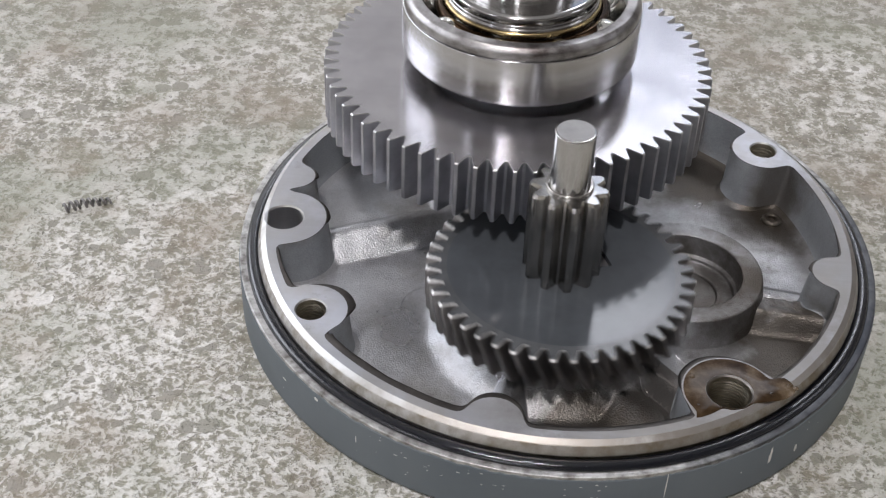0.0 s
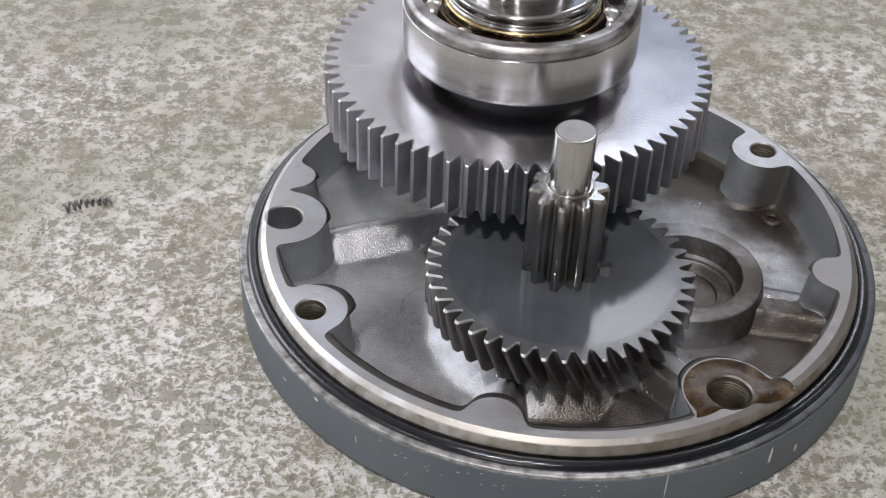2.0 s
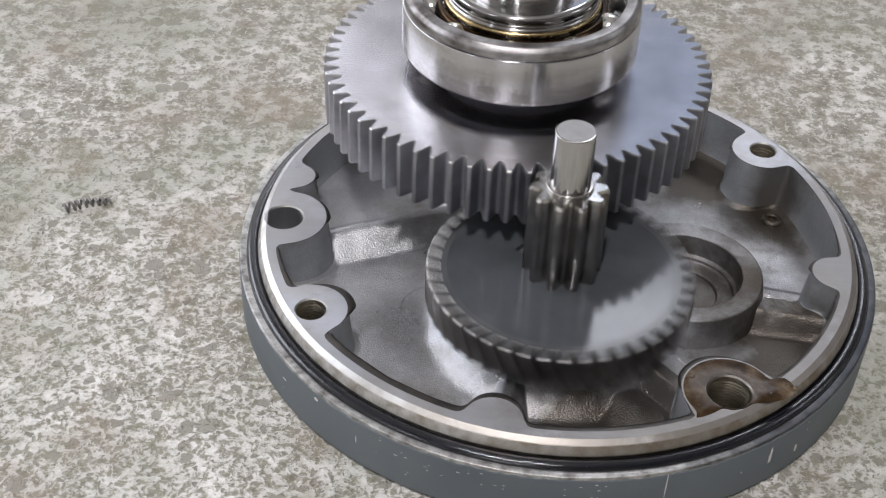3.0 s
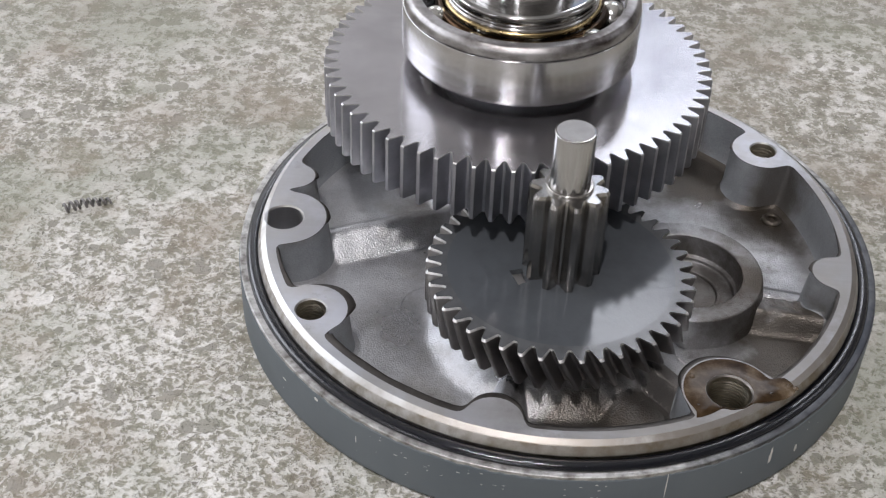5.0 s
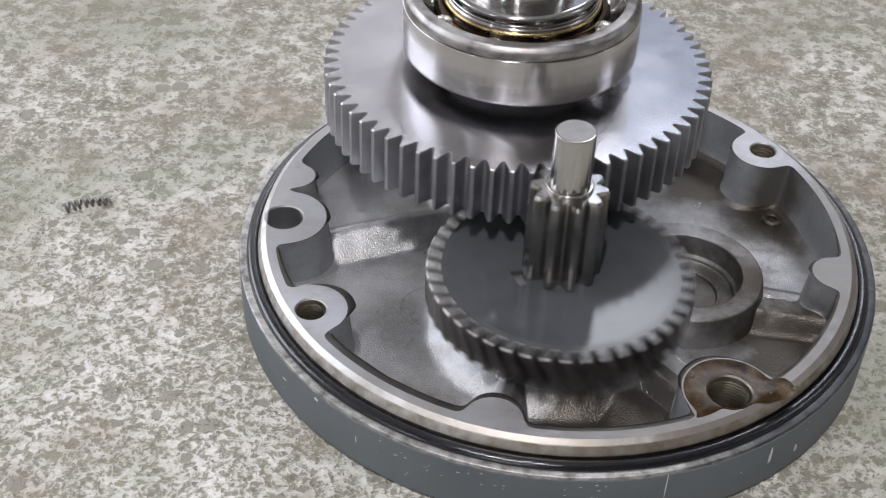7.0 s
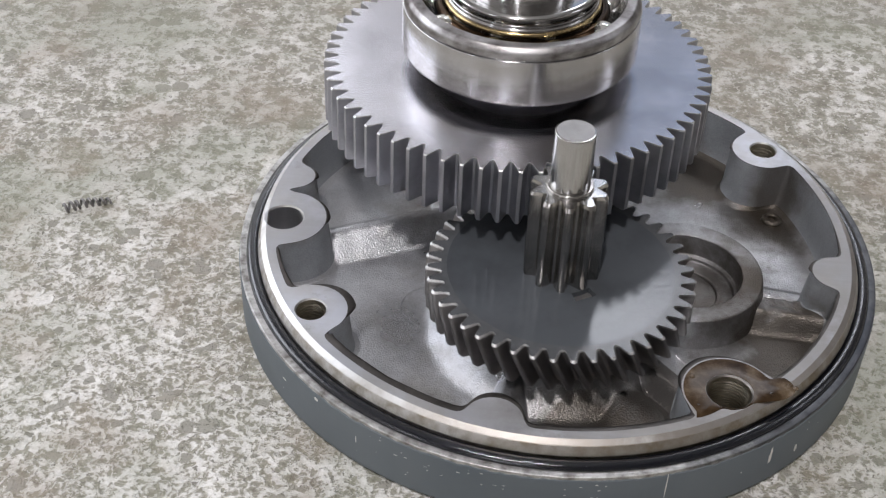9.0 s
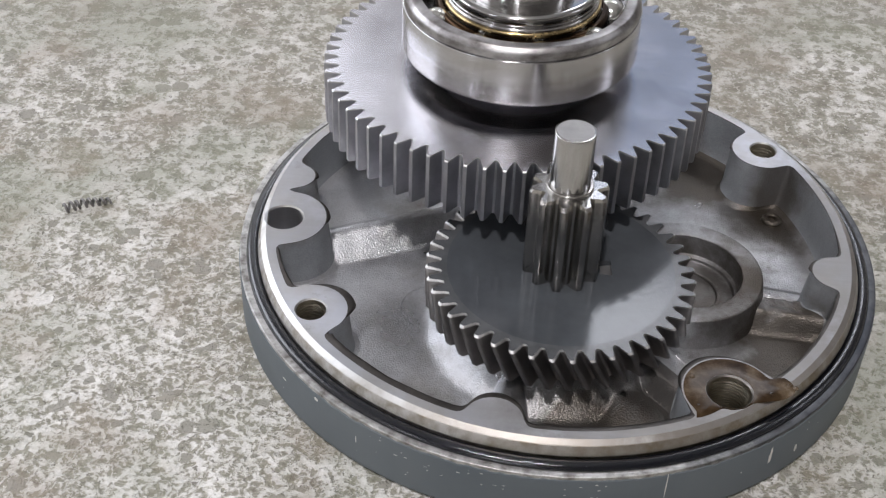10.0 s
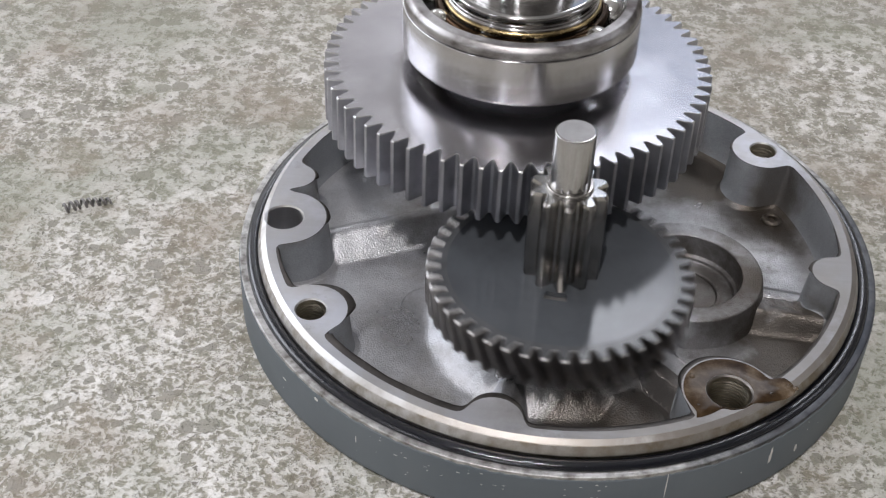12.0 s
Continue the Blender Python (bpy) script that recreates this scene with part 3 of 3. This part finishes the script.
    # small drain hole at the foot of a boss, and the round mark left in the casting
    part("drain_hole", lathe(rounded([(1.2, FLOOR - 2), (1.2, FLOOR + 1.0), (2.0, FLOOR + 1.3), (2.9, FLOOR + 0.6), (2.9, FLOOR - 2)], 0.25), 32, cx=60.6, cy=30.0), M_CAST, root, "small drain hole")
    part("casting_mark", lathe([(8.2, FLOOR - 0.3), (8.35, FLOOR + 0.16), (8.6, FLOOR + 0.16), (8.75, FLOOR - 0.3)], 64, cx=-29.5, cy=-22.5), M_CAST, root, "faint round mark in the casting")
    # chipped paint on the shell
    for deg, z, w, h in CHIPS:
        bm = bmesh.new()
        vs = []
        for i in range(14):
            t = 2 * math.pi * i / 14
            k = 1 + 0.45 * noise.noise(Vector((math.cos(t) * 2 + deg, math.sin(t) * 2, z)))
            a = radians(deg) + w * k * math.cos(t) / 83.6
            zz = z + h * k * math.sin(t)
            rr = 83.79
            vs.append(bm.verts.new((rr * math.cos(a), rr * math.sin(a), zz)))
        bm.faces.new(vs)
        part("paint_chip", bm, M_CHIP, root, "bare pale chip in the paint", 0)
    return root


# ---------------------------------------------------------------- gears
G1 = (-15.12, 30.27)
G2 = (2.14, -25.17)


def build_output_gear():
    root = empty("output_gear", pose(G1[0] * MM, G1[1] * MM, TOP * MM))
    tagged(root, "large bright steel spur gear on a stepped shaft", "gear")
    side, face, band = gear_mesh(68, 51.95, 48.1, 0.095, 0.40, 14.86, 30.86, 15.0, edge=0.3, bow=1.05)
    wheel = part("gear_wheel", side, M_TEETH, root, "straight-cut steel teeth", 30)
    part("tooth_edge", band, M_EDGE, wheel, "bright worn tooth edge", 30)
    part("turned_face", face, M_GEAR, wheel, "polished turned steel face", 20)
    part("hub", lathe(rounded([(12, 30.0), (21.5, 30.0), (21.5, 35.2), (12, 35.2)], 0.5), 96), M_TEETH, root)
    prof = [(6, FLOOR + 0.5), (12, FLOOR + 0.5), (12, 14.9), (14.9, 14.9), (14.9, 52.0), (13.2, 52.4), (13.2, 56.0), (12.9, 56.1), (12.9, 56.7), (13.2, 56.8), (13.2, 58.4), (12.9, 58.5), (12.9, 59.2), (13.3, 59.3), (13.3, 95), (6, 95)]
    part("shaft", lathe(rounded(prof, 0.1, 2), 96), M_PIN, root, "bright ground stepped shaft")
    part("spacer", lathe(rounded([(13.25, 51.7), (19.6, 51.7), (19.6, 53.6), (18.6, 54.2), (13.25, 54.2)], 0.4), 96), M_PIN, root, "bright spacer ring over the bearing")
    return root


def build_bearing():
    root = empty("ball_bearing", pose(G1[0] * MM, G1[1] * MM, TOP * MM))
    tagged(root, "open steel ball bearing wet with oil on a shaft", "bearing")
    z0, z1 = 35.4, 51.6
    prof = rounded([(30.7, z0), (31.2, z0 + 0.8), (31.2, z1 - 3.3), (30.6, z1 - 3.3), (26.9, z1 - 3.3), (26.9, z0)], 0.35, 3)
    outer = part("outer_ring", lathe(prof, 160), M_RACE, root, "bright scuffed steel outer ring")
    prof = rounded([(26.9, z1 - 3.25), (31.0, z1 - 3.25), (30.75, z1 - 1.3), (29.6, z1), (26.9, z1)], 0.45, 3)
    part("shoulder", lathe(prof, 160), M_SHOULDER, outer, "dull stained shoulder of the ring")
    prof = rounded([(14.95, z0), (19.9, z0), (19.9, 50.5), (19.5, 50.7), (19.5, z1), (14.95, z1)], 0.3, 3)
    part("inner_ring", lathe(prof, 128), M_RACE, root)
    # gold reflection on the inner ring's shoulder, made as a thin amber ring
    part("gold_glint_line", lathe(rounded([(19.85, 48.8), (20.6, 48.8), (20.6, 49.6), (20.25, 50.0), (19.85, 50.0)], 0.2), 128), M_GOLD, root, "thin ring with the shoulder's amber reflection in its colour")
    part("cage", lathe(rounded([(20.7, 39.5), (23.0, 39.5), (23.0, 47.6), (22.0, 48.6), (20.7, 48.6)], 0.4), 96), M_BRONZE, root, "dark brown oily cage ring")
    for k in range(9):
        a = 2 * math.pi * k / 9
        bm = bmesh.new()
        bmesh.ops.create_uvsphere(bm, u_segments=24, v_segments=14, radius=4.6, matrix=Matrix.Translation((23.4 * math.cos(a), 23.4 * math.sin(a), 44.6)))
        part("ball", bm, M_BALL, root, "polished steel ball", 180)
    return root


def slotted_face(rim, z, bore, slot_r, slot_half):
    """Flat face inside a rim of vertices, bored in the middle with a rectangular key slot towards +x."""
    bm = bmesh.new()
    n, sub = len(rim), 5
    prev = [bm.verts.new(v) for v in rim]
    ang = [math.atan2(v[1], v[0]) for v in rim]
    fine = []
    for i in range(n):
        d = (ang[(i + 1) % n] - ang[i] + math.pi) % (2 * math.pi) - math.pi
        fine += [ang[i] + d * k / sub for k in range(sub)]
    r1 = math.hypot(*rim[0][:2]) - 1.2
    ring = [bm.verts.new((r1 * math.cos(a), r1 * math.sin(a), z)) for a in fine]
    m = len(fine)
    for i in range(n):
        seg = [ring[(i * sub + k) % m] for k in range(sub + 1)]
        bm.faces.new([prev[(i + 1) % n], prev[i]] + seg)
    def inner(a):
        c, s = math.cos(a), math.sin(a)
        if c > 0 and abs(slot_r * s / c) <= slot_half * 1.02:
            return slot_r / c
        return bore
    cur = [bm.verts.new((inner(a) * math.cos(a), inner(a) * math.sin(a), z)) for a in fine]
    low = [bm.verts.new((v.co.x, v.co.y, z - 1.7)) for v in cur]
    for u, v in ((ring, cur), (cur, low)):
        for i in range(m):
            bm.faces.new((u[i], u[(i + 1) % m], v[(i + 1) % m], v[i]))
    return bm


def build_intermediate():
    root = empty("intermediate_gear", pose(G2[0] * MM, G2[1] * MM, TOP * MM))
    tagged(root, "dark helical gear with a bright steel pinion in its middle", "gear")
    n, tip, foot_r, top = 44, 33.45, 29.7, 6.08
    phase = radians(3.5 + 152)
    side, face, band = gear_mesh(n, tip, foot_r, 0.13, 0.385, -3.69, top, 5.0, twist=radians(8.6), phase=phase, edge=0.5, layers=5, bow=0.9, crown=0.25)
    wheel = part("helical_wheel", side, M_DTEETH, root, "dark steel helical teeth", 30)
    part("tooth_edge", band, M_WORN, wheel, "bright worn tooth edge", 30)
    # upper face: tooth ends, then the slotted disc
    doomed = [f for f in face.faces if math.hypot(*f.calc_center_median().xy) < foot_r - 1.3 and f.calc_center_median().z > 0]
    bmesh.ops.delete(face, geom=doomed, context="FACES")
    rim = sorted({(round(v.co.x, 5), round(v.co.y, 5), top) for v in face.verts if v.co.z > top - 0.01 and math.hypot(v.co.x, v.co.y) < foot_r - 1.0}, key=lambda v: math.atan2(v[1], v[0]))
    part("tooth_face", face, M_RIM, wheel, "paler grey ring of tooth ends", 20)
    part("ground_face", slotted_face(rim, top, 9.6, 12.6, 2.9), M_DARK, wheel, "dark polished steel face with a key slot", 20)
    part("slot_floor", lathe([(9.7, 4.5), (13.0, 4.5), (13.0, 4.2), (9.7, 4.2)], 48), M_END, wheel, "bare grey slot floor", 20)
    part("bore_floor", lathe([(3.0, 5.9), (9.65, 5.9), (9.65, 4.15), (3.0, 4.15)], 48), M_DARK, wheel, "dark bottom of the bore", 20)
    side, face, band = gear_mesh(10, 9.6, 6.7, 0.23, 0.40, 4.4, 31.08, 4.0, phase=radians(6), edge=0.6, bow=1.8, crown=1.3, fall=0.9)
    pin = part("pinion", side, M_PINION, root, "bright steel pinion teeth", 35)
    part("pinion_edge", band, M_PINION, pin, "", 35)
    bmesh.ops.delete(face, geom=[f for f in face.faces if f.calc_center_median().z < 20], context="FACES")
    part("pinion_face", face, M_PIN, pin, "", 20)
    part("arbor", lathe(rounded([(0.05, FLOOR + 6), (4.85, FLOOR + 6), (4.85, 46.7), (0.05, 46.7)], 0.35), 64), M_PIN, root, "bright ground steel pin")
    part("arbor_end", lathe([(0.0, 46.84), (4.3, 46.84), (4.45, 46.6), (0.0, 46.6)], 64), M_END, root, "dull grey end face")
    part("collar", lathe(rounded([(4.5, 30.9), (5.7, 30.9), (5.7, 32.0), (4.5, 32.0)], 0.3), 64), M_PINION, root)
    return root


def build_swarf():
    bm = bmesh.new()
    turns, n, m = 7.5, 160, 8
    rings = []
    for i in range(n + 1):
        u = i / n
        a = 2 * math.pi * turns * u
        rad = (1.45 - 0.5 * u) * (1 + 0.15 * noise.noise(Vector((u * 5, 3.0, 1.0))))
        c = Vector((-6.5 + 13 * u + 0.3 * noise.noise(Vector((u * 7, 0.0, 9.0))), 0.8 * math.sin(4 * u) + rad * math.cos(a), 1.35 + rad * math.sin(a)))
        nrm = Vector((0, math.cos(a), math.sin(a)))
        rings.append([bm.verts.new(c + nrm * 0.3 * math.cos(2 * math.pi * k / m) + Vector((1, 0, 0)) * 0.42 * math.sin(2 * math.pi * k / m)) for k in range(m)])
    for a, b in zip(rings, rings[1:]):
        for k in range(m):
            bm.faces.new((a[k], a[(k + 1) % m], b[(k + 1) % m], b[k]))
    bm.faces.new(rings[0])
    bm.faces.new(rings[-1])
    ob = new("metal_spring", finish("metal_spring", bm, M_DTEETH, 180))
    ob.matrix_basis = pose(-0.1353, 0.0108, -0.0004, 0, 0, 30)
    tagged(ob, "small dark coiled metal spring lying on the concrete", "spring")


def build_lamp(x, y):
    root = empty("ceiling_lamp", pose(x, y, 2.6))
    bm = bmesh.new()
    bmesh.ops.create_cube(bm, size=1, matrix=Matrix.Translation((0, 0, -60)) @ Matrix.Diagonal((360, 360, 120, 1)))
    bmesh.ops.bevel(bm, geom=bm.edges[:], offset=12, segments=2, affect="EDGES")
    part("housing", bm, M_CEIL, root, "white sheet metal housing")
    tagged(root, "square white lamp under the ceiling", "lamp")


build_ground()
build_room()
build_lamp(-0.17, -1.15)
cover = build_cover()
output_gear = build_output_gear()
bearing = build_bearing()
intermediate = build_intermediate()
build_swarf()


def motions():
    # turn of the intermediate gear in degrees, by the place of its key
    rows = [(0.0, 25), (0.1, 8), (0.2, -24), (0.3, -55), (0.4, -90), (0.5, -124), (0.6, -145), (0.7, -160), (0.8, -173), (0.9, -187),
            (1.0, -203), (1.1, -222), (1.2, -248), (1.3, -279), (1.4, -309), (1.5, -335), (1.6, -351), (1.7, -355), (2.1, -355.5),
            (2.2, -380), (2.3, -412), (2.4, -450), (2.5, -489), (2.6, -520), (2.7, -538), (2.8, -550), (2.9, -560), (3.0, -576),
            (3.1, -622), (3.2, -680), (3.35, -747), (3.5, -803), (3.75, -880), (4.0, -955), (4.25, -1033), (4.5, -1113), (4.7, -1185), (4.8, -1209), (4.9, -1226), (5.0, -1232), (5.6, -1232),
            (5.7, -1240), (5.8, -1253), (5.9, -1270), (6.0, -1295), (6.1, -1335), (6.2, -1378), (6.3, -1418), (6.4, -1443), (6.5, -1466),
            (6.6, -1484), (6.7, -1508), (6.8, -1538), (6.9, -1566), (7.0, -1590), (7.1, -1620), (7.2, -1660), (7.35, -1718), (7.5, -1765), (7.7, -1809), (7.9, -1840),
            (8.3, -1872), (8.6, -1870), (8.8, -1864), (9.0, -1857), (9.2, -1843), (9.5, -1817), (9.8, -1799), (10.0, -1792), (10.3, -1775),
            (10.5, -1752), (10.6, -1735), (10.7, -1717), (10.8, -1695), (10.9, -1670), (11.0, -1646), (11.1, -1620), (11.2, -1595), (11.3, -1577),
            (11.5, -1568), (11.7, -1561), (11.9, -1550), (12.0, -1533)]
    walk(intermediate, [(t, pose(G2[0] * MM, G2[1] * MM, TOP * MM, 0, 0, a)) for t, a in rows])
    ratio = -10 / 68
    walk(output_gear, [(t, pose(G1[0] * MM, G1[1] * MM, TOP * MM, 0, 0, 4.0 + ratio * (a + 1232))) for t, a in rows])
    walk(bearing, [(t, pose(G1[0] * MM, G1[1] * MM, TOP * MM, 0, 0, 4.0 + ratio * (a + 1232))) for t, a in rows])


motions()
